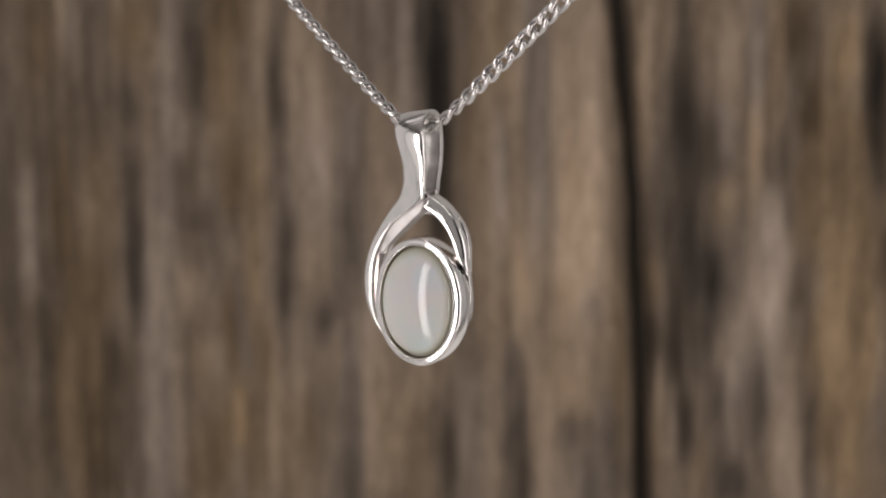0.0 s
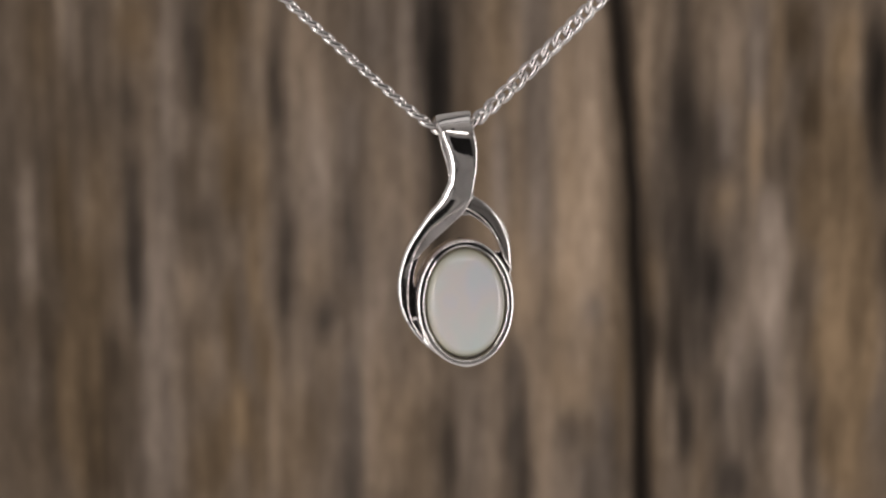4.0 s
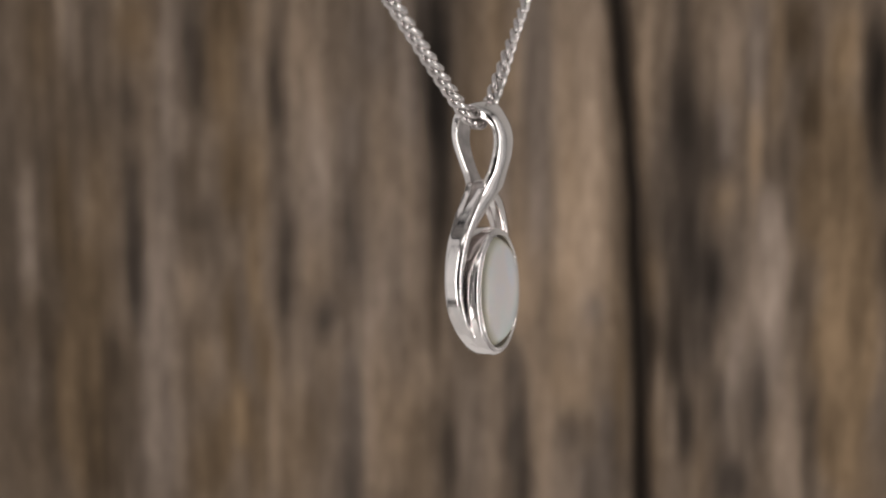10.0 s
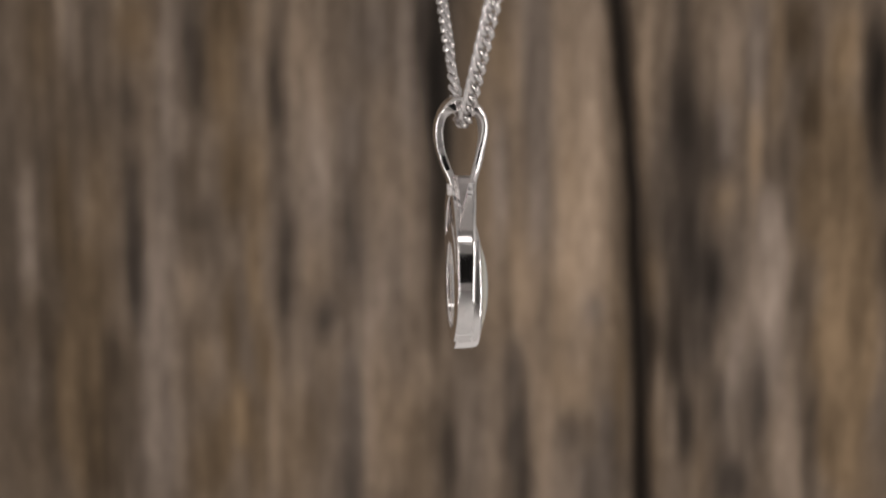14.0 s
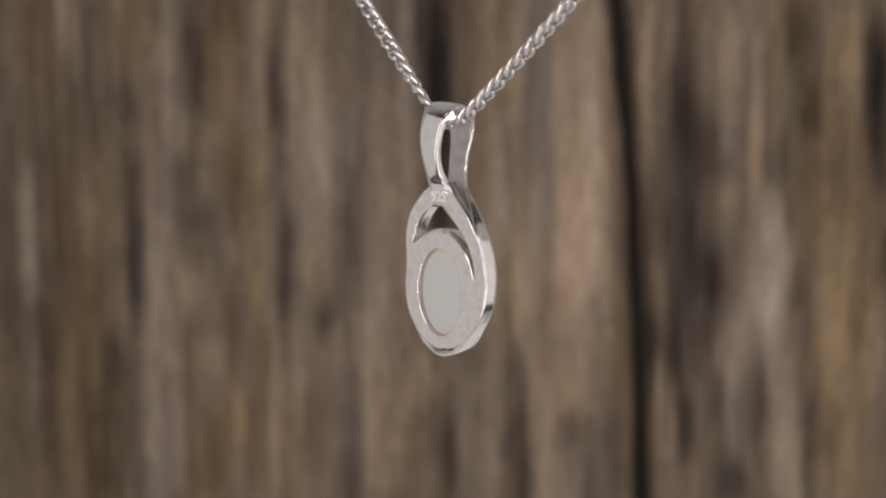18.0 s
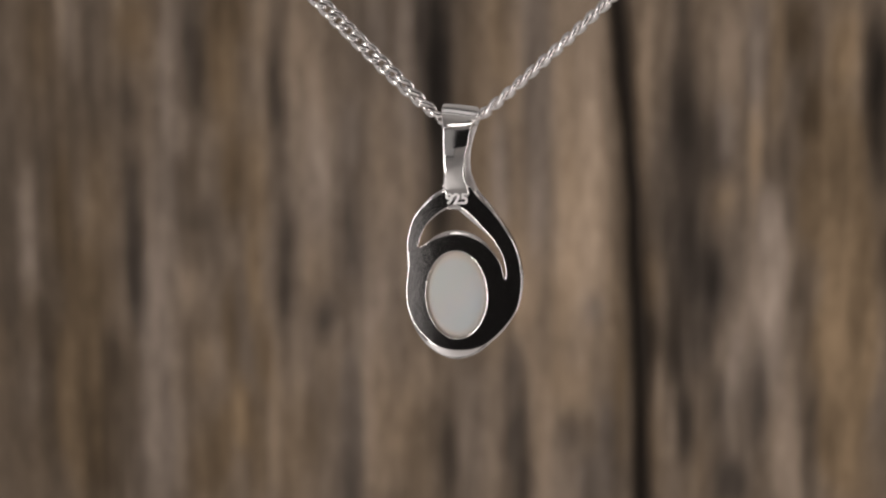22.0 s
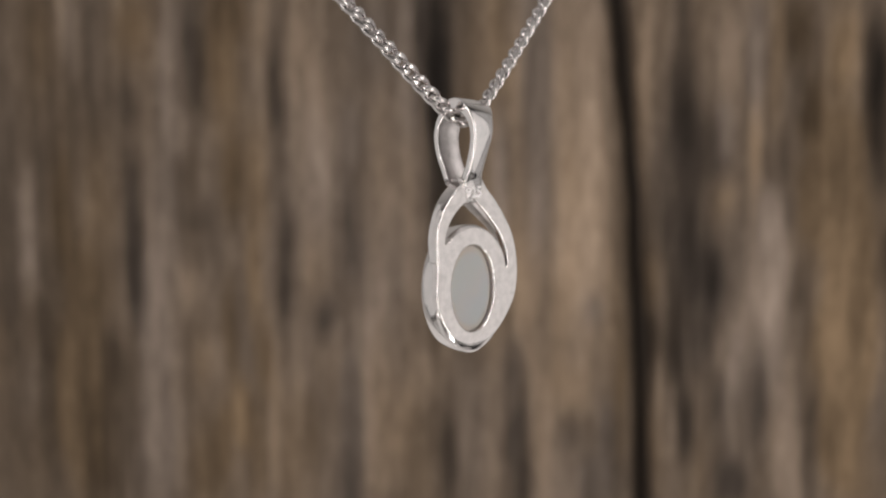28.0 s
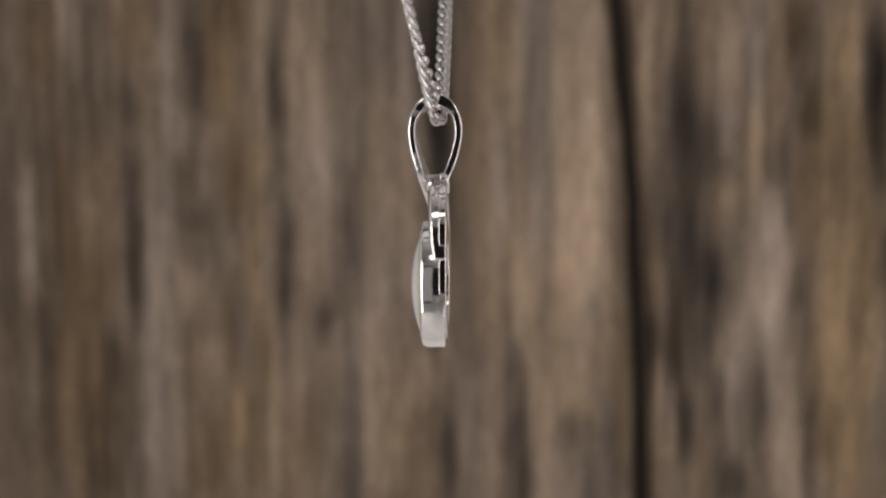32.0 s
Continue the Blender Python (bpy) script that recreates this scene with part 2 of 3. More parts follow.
MIDDLE_BOARD = (
    (-14.9, 285.6, 1.5, 3.8, -0.33, -0.30), (-8.8, 279.5, 3.7, 11.3, 0.59, -0.20), (-26.2, 254.6, 2.1, 11.6, 0.45, 0.20), (-22.5, 257.0, 1.5, 5.8, -0.52, 0.30),
    (-18.1, 263.3, 1.1, 10.5, 0.26, 0.10), (-15.1, 258.5, 1.4, 8.7, -0.59, -0.55), (-16.0, 246.8, 1.4, 5.9, -1.23, -0.30), (-9.9, 256.5, 3.8, 15.4, 0.78, 0.15),
    (-2.7, 265.2, 2.5, 4.8, 0.65, -0.10), (-1.3, 322.1, 2.6, 10.8, -2.60, -0.20), (-0.6, 312.1, 1.8, 8.2, -1.95, -0.20), (-0.1, 300.1, 1.9, 10.1, -1.95, -0.20),
    (-0.6, 289.9, 1.4, 7.5, -1.04, 0.00), (-1.4, 277.6, 0.8, 7.6, -1.04, 0.10), (0.8, 252.6, 1.4, 8.7, -1.56, -0.10), (6.1, 297.3, 3.7, 31.1, 0.20, 0.10),
)
BOARD_BESIDE_GAP = (
    (9.3, 322.1, 1.8, 12.6, 0.20, 0.40), (9.3, 297.3, 1.3, 11.1, 0.45, -0.60), (11.9, 313.0, 1.3, 23.4, 0.72, 0.10), (15.2, 321.2, 1.6, 9.9, 0.00, -0.90),
    (15.8, 303.8, 1.5, 11.0, -0.07, -0.50), (15.3, 290.8, 1.7, 5.6, 0.13, -0.20), (21.7, 313.0, 3.7, 25.2, 1.04, 0.05), (22.0, 290.8, 4.2, 13.0, 0.98, 0.00),
    (13.2, 281.4, 2.1, 11.3, 0.78, 0.10), (5.8, 254.6, 3.2, 11.6, 0.39, -0.20), (20.3, 275.7, 8.4, 12.3, 0.33, 0.10), (24.5, 276.7, 1.6, 2.5, -0.52, -0.40),
    (11.5, 267.1, 1.5, 4.8, -0.72, -0.35), (12.3, 255.5, 1.6, 5.3, -1.43, -0.35), (13.4, 246.8, 2.1, 4.9, -1.04, -0.20), (16.9, 256.5, 1.9, 12.5, 0.72, 0.10),
)
GAP_SIDES = (
    (22.3, 263.3, 2.8, 4.3, 0.72, 0.20), (21.4, 255.4, 1.4, 2.5, -0.85, -0.20), (27.3, 256.5, 1.7, 4.8, -0.59, -0.50), (26.3, 247.8, 3.8, 3.9, -0.45, -0.50),
    (21.5, 246.8, 2.3, 3.9, 0.33, -0.10), (29.7, 260.4, 0.8, 11.5, 0.13, 0.50), (28.3, 275.7, 1.3, 8.5, 0.33, 0.20), (32.3, 319.3, 1.3, 11.7, 0.98, 0.10),
    (33.0, 300.1, 1.1, 10.1, 0.72, 0.10), (34.7, 281.4, 1.5, 5.6, 0.26, 0.50), (35.2, 270.9, 1.9, 3.8, -0.65, 0.10), (35.7, 253.6, 1.3, 9.7, 0.65, 0.30),
    (36.4, 290.8, 1.1, 8.4, -0.91, 0.00), (38.1, 274.8, 1.5, 8.5, -1.17, 0.10), (38.5, 324.8, 2.0, 6.3, -0.65, -0.20), (38.8, 312.1, 2.6, 6.4, -1.69, -0.20),
)
DARK_PATCH = (
    (40.8, 302.9, 3.9, 5.5, -1.49, -0.25), (40.1, 291.7, 3.2, 5.6, -1.56, -0.20), (42.2, 282.3, 3.6, 5.6, -1.56, -0.40), (45.0, 281.4, 1.1, 4.2, -0.78, -0.40),
    (42.0, 270.9, 2.8, 4.8, -0.91, -0.30), (38.7, 268.6, 1.2, 3.8, -1.17, 0.00), (40.4, 258.0, 1.3, 5.8, -2.08, -0.20), (46.0, 261.4, 1.0, 4.0, -1.17, -0.20),
    (48.2, 247.3, 2.5, 3.5, -1.30, -0.30), (43.9, 249.7, 1.3, 5.8, 0.26, 0.20), (52.6, 261.4, 1.3, 6.7, -1.04, -0.30), (45.5, 319.3, 2.6, 9.9, 0.72, -0.05),
    (45.7, 305.6, 1.3, 4.6, 0.45, -0.70), (46.3, 295.3, 2.0, 3.3, 0.78, 0.35), (51.2, 303.8, 1.1, 8.3, 0.91, 0.40), (50.7, 319.3, 1.1, 7.2, 0.20, -0.90),
)
RIGHT_BOARD = (
    (51.6, 313.0, 0.9, 5.5, -0.26, -0.40), (49.4, 275.7, 2.4, 12.3, 0.59, -0.10), (54.7, 279.5, 2.2, 14.1, 1.23, -0.45), (53.6, 291.3, 1.5, 4.7, 0.91, -0.50),
    (55.9, 301.5, 1.0, 4.2, -0.91, -0.10), (57.5, 293.4, 1.1, 3.7, -0.65, -0.30), (58.6, 281.4, 0.9, 4.7, -0.65, 0.10), (60.1, 270.0, 1.0, 9.5, -1.10, -0.10),
    (62.0, 254.6, 1.1, 11.6, -1.30, -0.10), (57.1, 253.6, 2.3, 12.6, 0.98, -0.10), (48.7, 266.2, 1.1, 5.7, 0.26, -0.40), (57.8, 322.5, 2.2, 5.4, -1.04, 0.70),
    (60.4, 311.6, 1.6, 3.8, -0.91, 0.60), (54.4, 320.2, 1.1, 11.7, 0.45, 0.40), (64.8, 319.3, 3.1, 9.0, 0.65, 0.65), (64.4, 303.8, 4.6, 5.5, 0.20, 0.70),
)
FAR_RIGHT_BOARD = (
    (60.1, 307.0, 2.0, 2.4, -0.52, 0.60), (65.3, 299.2, 1.7, 4.6, -0.39, 0.30), (61.9, 293.6, 3.7, 6.5, 0.13, 0.80), (68.1, 290.8, 2.8, 9.3, 0.39, 0.50),
    (70.2, 315.7, 1.7, 7.7, -2.73, -0.10), (71.5, 302.4, 1.5, 6.9, -1.56, -0.10), (73.4, 286.1, 1.7, 4.7, -1.30, 0.00), (66.3, 275.7, 4.3, 14.1, 0.59, 0.75),
    (65.0, 271.4, 2.4, 3.8, 0.33, 0.50), (68.0, 254.6, 4.2, 13.5, 0.72, 0.70), (65.1, 255.5, 1.3, 4.8, -0.39, 0.50), (72.7, 260.4, 1.5, 4.8, -0.39, -0.30),
    (71.2, 270.0, 1.9, 8.6, 0.52, 0.40),
)
STREAKS = FAR_LEFT_BOARD + LEFT_BOARD + LEFT_GRAIN + MIDDLE_GRAIN + MIDDLE_BOARD + BOARD_BESIDE_GAP + GAP_SIDES + DARK_PATCH + RIGHT_BOARD + FAR_RIGHT_BOARD
CRACK = ((0.0, 34.2), (236.9, 34.2), (244.6, 34.1), (258.5, 33.8), (271.9, 33.2), (283.3, 32.4), (294.5, 31.9), (304.7, 31.0), (316.6, 29.8), (327.5, 28.5), (332.8, 27.5), (720.0, 11.0))


def crack_x(z):
    return np.interp(z, [p[0] for p in CRACK], [p[1] for p in CRACK])


def ragged(z, seed):
    return 0.5 * noise.noise((z * 0.09, seed, 0.0)) + 0.25 * noise.noise((z * 0.35, seed, 4.0))


def ridge(x, z, seed):
    """Relief of the weathered grain, in millimetres."""
    h = noise.noise((x * 0.45, z * 0.018, seed)) * 0.35 + noise.noise((x * 1.3, z * 0.03, seed + 5)) * 0.2
    f = noise.noise((x * 0.16 + 0.5 * noise.noise((x * 0.05, z * 0.02, 3.0)), z * 0.007, seed + 9))
    return h - 0.9 * max(0.0, 0.12 - abs(f)) / 0.12 * (0.4 + 0.6 * noise.noise((x * 0.02, z * 0.02, seed + 2)))


def streak_sum(x, z):
    """Tone, in stops, and brownness that the streaks give to each place."""
    tone, brown = np.zeros_like(x), np.zeros_like(x)
    for sx, sz, sw, sh, stops, warm in STREAKS:
        wob = 0.16 * sw * np.sin(z * 0.11 + sx) + 0.12 * sw * np.sin(z * 0.29 + sz)
        g = np.exp(-0.8 * np.abs((x - sx + wob) / sw) ** 2.4 - 0.8 * np.abs((z - sz) / sh) ** 2.4)
        tone += stops * g
        brown += warm * g
    return np.clip(tone, -3.2, 1.2), brown


def plank(x0, x1, seed, step, wall):
    """One board from x0 to x1 (functions of height, in millimetres), its edges worn round."""
    zs = np.r_[np.arange(228, 335, 1.0), np.arange(335, 352, 4)]
    n = max(8, int((x1(280.0) - x0(280.0)) / step))
    fr = np.linspace(0, 1, n)
    bm = bmesh.new()
    grid, info = [], []
    for z in zs:
        a, b = x0(z), x1(z)
        row = []
        for f in fr:
            x = a + (b - a) * f
            edge = min(f, 1 - f) * (b - a)
            y = -ridge(x, z, seed) + 3.0 * max(0.0, 1 - edge / 2.4) ** 2
            row.append(bm.verts.new((x * MM, WALL_Y + y * MM, z * MM)))
            info.append((x, z))
        grid.append(row)
    back = [[bm.verts.new((x(z) * MM, WALL_Y + 0.016, z * MM)) for x in (x0, x1)] for z in zs]
    for j in range(len(zs) - 1):
        for i in range(n - 1):
            bm.faces.new((grid[j][i], grid[j][i+1], grid[j+1][i+1], grid[j+1][i]))
        bm.faces.new((back[j][0], grid[j][0], grid[j+1][0], back[j+1][0]))
        bm.faces.new((grid[j][-1], back[j][1], back[j+1][1], grid[j+1][-1]))
    ob = part("plank", bm, WOOD, wall)
    me = ob.data
    xz = np.array([(v.co.x / MM, v.co.z / MM) for v in me.vertices])
    tone, brown = streak_sum(xz[:, 0], xz[:, 1])
    # darker along the gap between the boards
    tone -= 1.3 * np.exp(-((xz[:, 0] - crack_x(xz[:, 1])) / 1.6) ** 2)
    for name, values in (("stain_tone", tone), ("warm", brown)):
        at = me.attributes.new(name, "FLOAT", "POINT")
        at.data.foreach_set("value", values.astype(np.float32))
    return ob


wall = tagged(new("wall_back"), "weathered grey-brown barn boards with dark cracks and stains", "wooden wall", kind="structure")
plank(lambda z: -82.0, lambda z: crack_x(z) - 0.95 + ragged(z, 1.0), 1.0, 0.6, wall)
plank(lambda z: crack_x(z) + 0.95 + ragged(z, 7.0), lambda z: 84.0, 2.0, 0.6, wall)
# a near-black wood colour stands for the shade in the gap
SHADED_WOOD = fabric("shaded_backing_wood", (0.05, 0.037, 0.028))
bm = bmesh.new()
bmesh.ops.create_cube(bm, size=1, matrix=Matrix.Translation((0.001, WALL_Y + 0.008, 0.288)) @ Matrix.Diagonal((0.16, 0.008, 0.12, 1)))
part("backing_board", bm, SHADED_WOOD, wall, "board added behind the gap, coloured dark as its shade", False)


# ---- the light tent ----
def slab(name, x0, x1, y0, y1, z0, z1, mat, label, category):
    bm = bmesh.new()
    bmesh.ops.create_cube(bm, size=1, matrix=Matrix.Translation(((x0 + x1) / 2, (y0 + y1) / 2, (z0 + z1) / 2)) @ Matrix.Diagonal((x1 - x0, y1 - y0, z1 - z0, 1)))
    return tagged(part(name, bm, mat, None, "", False), label, category, kind="structure")


slab("floor", -0.42, 0.42, -0.6, 0.2, -0.01, 0.0, WHITE_CLOTH, "white fabric floor of the light tent", "floor")
slab("plinth", -0.15, 0.18, WALL_Y - 0.012, 0.188, 0.0, 0.228, WHITE_CLOTH, "white cloth-covered plinth that the boards stand on", "plinth")
slab("ceiling", -0.42, 0.42, -0.6, 0.2, 0.72, 0.73, TENT, "white fabric top of the light tent", "ceiling")
slab("wall_left", -0.43, -0.42, -0.6, 0.2, -0.01, 0.73, TENT, "white fabric side of the light tent", "fabric wall")
slab("wall_right", 0.42, 0.43, -0.6, 0.2, -0.01, 0.73, TENT, "white fabric side of the light tent", "fabric wall")
slab("wall_rear", -0.42, 0.42, 0.19, 0.2, 0.0, 0.72, TENT, "white fabric rear of the light tent", "fabric wall")
slab("wall_front", -0.42, 0.42, -0.61, -0.6, -0.01, 0.73, WHITE_CLOTH, "white fabric front of the light tent", "fabric wall")
slab("curtain", -0.165, 0.275, -0.598, -0.58, 0.14, 0.56, VELVET, "black velvet cloth around the camera opening", "curtain")
slab("corner_curtain", 0.275, 0.40, -0.598, -0.58, 0.0, 0.56, GREY_CLOTH, "grey cloth hung in the tent corner", "curtain")
slab("side_curtain", 0.40, 0.41, -0.58, -0.40, 0.0, 0.56, GREY_CLOTH, "grey cloth hung along the tent side", "curtain")

slab("crossbar_front", -0.42, 0.42, -0.062, -0.038, 0.655, 0.67, HOUSING, "black crossbar of the tent frame", "crossbar")
slab("crossbar_rear", -0.42, 0.42, 0.085, 0.125, 0.655, 0.67, HOUSING, "black crossbar of the tent frame", "crossbar")


def softbox(eye, target, w, h, strength, colour, label, hung=None):
    m = look(eye, target)
    box = tagged(new("softbox"), label, "studio light", "studio lights")
    box.matrix_world = m
    bm = bmesh.new()
    bmesh.ops.create_grid(bm, x_segments=1, y_segments=1, size=1, matrix=Matrix.Diagonal((w / 2, h / 2, 1, 1)))
    part("diffuser", bm, glow("diffuser_glow", strength, colour), box, "glowing white diffuser", False)
    bm = loft([[Vector((x * w / 2 * s, y * h / 2 * s, z)) for x, y in ((-1, -1), (1, -1), (1, 1), (-1, 1))] for s, z in ((1.06, -0.004), (1.06, 0.004), (0.6, 0.012))])
    bm.faces.ensure_lookup_table()
    bmesh.ops.delete(bm, geom=[f for f in bm.faces if len(f.verts) == 4 and all(abs(v.co.z + 0.004) < 1e-6 for v in f.verts)], context="FACES")
    part("housing", bm, HOUSING, box, "black housing", False)
    foot = Vector((eye[0], eye[1], 0.0)) if hung is None else Vector((eye[0], eye[1], 0.72))
    back = m @ Vector((0, 0, 0.008))
    stand = bmesh.new()
    a = m.inverted() @ Vector((back.x, back.y, back.z))
    b = m.inverted() @ Vector((back.x, back.y, foot.z))
    ax = (b - a).normalized()
    for r, p, q in ((0.006, a, b), (0.045, b - ax * 0.006, b)):
        bmesh.ops.create_cone(stand, cap_ends=True, segments=20, radius1=r, radius2=r, depth=(q - p).length, matrix=Matrix.Translation((p + q) / 2) @ ax.to_track_quat("Z", "Y").to_matrix().to_4x4())
    part("stand", stand, HOUSING, box, "black metal pole and foot", False)
    return box


WARM_WHITE = (1, 0.955, 0.925)
softbox((-0.264, -0.2733, 0.25), (0, 0, 0.25), 0.058, 0.49, LEFT_STRIP, WARM_WHITE, "tall narrow softbox with white diffuser")
softbox((0.334, -0.165, 0.25), (0, 0, 0.25), 0.062, 0.49, RIGHT_STRIP, WARM_WHITE, "tall narrow softbox with white diffuser")
softbox((0, -0.33, 0.585), (0, 0.0, 0.3), 0.3, 0.045, TOP_STRIP, WARM_WHITE, "narrow overhead softbox with white diffuser", True)
softbox((-0.40, -0.02, 0.35), (0, -0.02, 0.35), 0.40, 0.6, LEFT_PANEL, WARM_WHITE, "large side panel of glowing white diffusion cloth")
softbox((-0.285, -0.575, 0.30), (-0.285, 0.0, 0.30), 0.225, 0.56, FRONT_PANEL, WARM_WHITE, "dim front panel of white diffusion cloth")
softbox((0.41, -0.06, 0.35), (0, -0.06, 0.35), 0.22, 0.6, RIGHT_PANEL, WARM_WHITE, "large side panel of glowing white diffusion cloth")
softbox((0.41, 0.115, 0.35), (0, 0.115, 0.35), 0.11, 0.6, RIGHT_REAR, WARM_WHITE, "dim side panel of white diffusion cloth")
softbox((-0.344, -0.241, 0.30), (0, 0, 0.3), 0.115, 0.5, LEFT_GLOW, WARM_WHITE, "tall softbox with soft white diffuser")
softbox((0, 0.0, 0.69), (0, 0.0, 0.3), 0.6, 0.2, TOP_PANEL, WARM_WHITE, "large top panel of glowing white diffusion cloth", True)


# ---- the pendant ----
def band_mesh():
    """The ribbon that loops over as bail and sweeps down as the long arm."""
    # outer line of the loop: up, towards front, edges across, thickness
    loop = [(132, -15, -26, 18, 8), (147, -18.6, -26, 18, 10), (159, -20.6, -27, 16, 11), (172, -24.5, -24, 18, 12), (187, -31, -19.5, 16, 12.5), (219, -41.5, -22, 15.5, 12.5),
            (251, -46, -30, 15, 12.5), (279, -41.5, -35.5, 16, 13.5), (299, -29, -45, 19, 17.5), (310, -12, -45, 19, 21), (312.5, 2, -43, 18, 23), (308.5, 16, -43, 18, 20),
            (296, 33, -42.5, 16.5, 17), (278, 43.5, -36.5, 21, 13.5), (253, 47.5, -29, 24, 13), (219, 42.5, -23.5, 23.5, 13), (190, 35, -26, 19, 13)]
    st = spline([(y, d, 0, a, b, t) for y, d, a, b, t in loop], 64)
    rings = []
    for i, (y, d, _, a, b, t) in enumerate(st):
        p, q = st[max(i - 1, 0)], st[min(i + 1, len(st) - 1)]
        tan = Vector((0, q[0] - p[0], q[1] - p[1])).normalized()
        nor = Vector((0, -tan.z, tan.y))          # outwards from the loop
        if nor.dot(Vector((0, y - 240, d))) < 0:
            nor = -nor
        c = Vector(((a + b) / 2, y, d)) - nor * t / 2
        roll = 0.1 * min(1.0, max(0.0, (262 - y) / 45)) * min(1.0, max(0.0, d / 30)) + 0.11 * min(1.0, max(0.0, (y - 285) / 22))   # the face turns a little aside
        rings.append([c + Vector((s, 0, 0)) + nor * (n + roll * s) for s, n in rounded((b - a) / 2, t / 2, 4.0 if d > 20 else 2.4, 1.2 + 1.0 * min(1.0, max(0.0, (d - 5) / 30)), None, 3.3 * min(1.0, max(0.0, (d - 5) / 30)))])
    # the arm: left edge, right edge, front and back depth
    arm = [(-37, 167, 16, 165, 27, 14), (-47, 155, -4, 148, 23.5, 8), (-60, 141, -34, 129, 20.5, 2), (-74, 122, -53, 115, 18, -7), (-88, 102, -68, 98, 15.5, -14), (-101, 80, -80, 80, 13.5, -17.0),
           (-112, 51, -90, 56, 12, -17.4), (-118, 21, -97, 25, 10, -17.4), (-118, -4, -99, -5, 9, -17.4), (-111.5, -35, -98, -31, 9, -17.4), (-99, -60, -91, -55, 9.5, -17.4),
           (-85, -80, -79, -74, 10, -17.4), (-70, -95, -66, -88, 10, -17.2), (-52, -108, -49, -101, 11, -17.6)]
    for xa, ya, xb, yb, f, k in spline(arm, 60):
        L, R = Vector((xa, ya, 0)), Vector((xb, yb, 0))
        e1 = (R - L).normalized()
        a, b = (R - L).length / 2, (f - k) / 2
        c = (L + R) / 2 + Vector((0, 0, (f + k) / 2))
        roll = 0.13 * min(1.0, max(0.0, (ya - 45) / 50))
        rings.append([c + e1 * s + Vector((0, 0, n + roll * s)) for s, n in rounded(a, b, 3.8, min(2.2, 0.1 * a), 0.8, min(3.4, 0.25 * a))])
    return loft([[body(*p) for p in r] for r in rings])


def arm_mesh(rows, r, crown, n=32, roll=0.0):
    rings = []
    for xa, ya, xb, yb, f, k in spline(rows, n):
        L, R = Vector((xa, ya, 0)), Vector((xb, yb, 0))
        e1 = (R - L).normalized()
        c = (L + R) / 2 + Vector((0, 0, (f + k) / 2))
        rings.append([body(*(c + e1 * s + Vector((0, 0, q + (roll * s if q > 0 else 0))))) for s, q in rounded((R - L).length / 2, (f - k) / 2, r, crown, 0.8)])
    return loft(rings)


def closed_curve(points, n):
    """A smooth closed line through points."""
    p = np.array(points, float)
    out = []
    m = len(p)
    for i in range(m):
        a, b, c, d = p[i-1], p[i], p[(i+1) % m], p[(i+2) % m]
        for u in np.arange(n) / n:
            out.append(0.5 * (2*b + (c - a)*u + (2*a - 5*b + 4*c - d)*u*u + (3*b - a - 3*c + d)*u**3))
    return out


def plate_mesh(outlines, front, back, bevel):
    """A flat plate with holes, between two depths, its edges rounded."""
    cu = bpy.data.curves.new("outline", "CURVE")
    cu.dimensions, cu.fill_mode = "2D", "BOTH"
    cu.extrude, cu.bevel_depth, cu.bevel_resolution = (front - back) / 2 * K - bevel * K, bevel * K, 3
    cu.offset = -bevel * K
    for pts in outlines:
        sp = cu.splines.new("POLY")
        sp.points.add(len(pts) - 1)
        for q, (x, y) in zip(sp.points, pts):
            q.co = (x * K, y * K, 0, 1)
        sp.use_cyclic_u = True
    ob = bpy.data.objects.new("outline", cu)
    me = bpy.data.meshes.new_from_object(ob)
    bpy.data.objects.remove(ob)
    bm = bmesh.new()
    bm.from_mesh(me)
    bpy.data.meshes.remove(me)
    bmesh.ops.remove_doubles(bm, verts=bm.verts[:], dist=0.2 * K)
    bmesh.ops.transform(bm, verts=bm.verts[:], matrix=Matrix.Translation((0, -(front + back) / 2 * K, 0)) @ Matrix.Rotation(radians(90), 4, "X"))
    return bm


def oval(cx, cy, a, b, n=72):
    return [(cx + a * math.cos(2 * math.pi * i / n), cy + b * math.sin(2 * math.pi * i / n)) for i in range(n)]


PLATE = closed_curve([(18, 180), (19, 168), (40, 155), (58, 140), (73, 120), (82, 95), (85, 70), (83, 42), (86, 15), (88, -15), (84, -45), (71, -73), (51, -95),
                      (27, -110), (0, -115), (-33, -112), (-61, -99), (-88, -74), (-109, -45), (-117.5, -15), (-119, 15), (-114.5, 50), (-104, 80), (-85, 110),
                      (-65, 135), (-40, 160), (-24, 178)], 5)
PLATE = [(x + 2.6 * min(1.0, max(0.0, (-30 - x) / 60)), y - 3.0) for x, y in PLATE]
CRESCENT = closed_curve([(-2, 142), (20, 133), (43, 115), (58, 93), (64, 69), (40, 83), (15, 91), (-5, 93), (-30, 88), (-50, 77), (-70, 57), (-82, 35),
                         (-87, 14), (-88, 30), (-82, 55), (-68, 80), (-47, 105), (-25, 127)], 5)
CRESCENT = [(x, y - 3.0) for x, y in CRESCENT]


def elliptic(rows, cx=-1, cy=-19.8, n=96, caps=False):
    return loft([[body(cx + a * math.cos(w), cy + b * math.sin(w), d) for w in np.linspace(0, 2 * math.pi, n, endpoint=False)] for a, b, d in rows], caps)


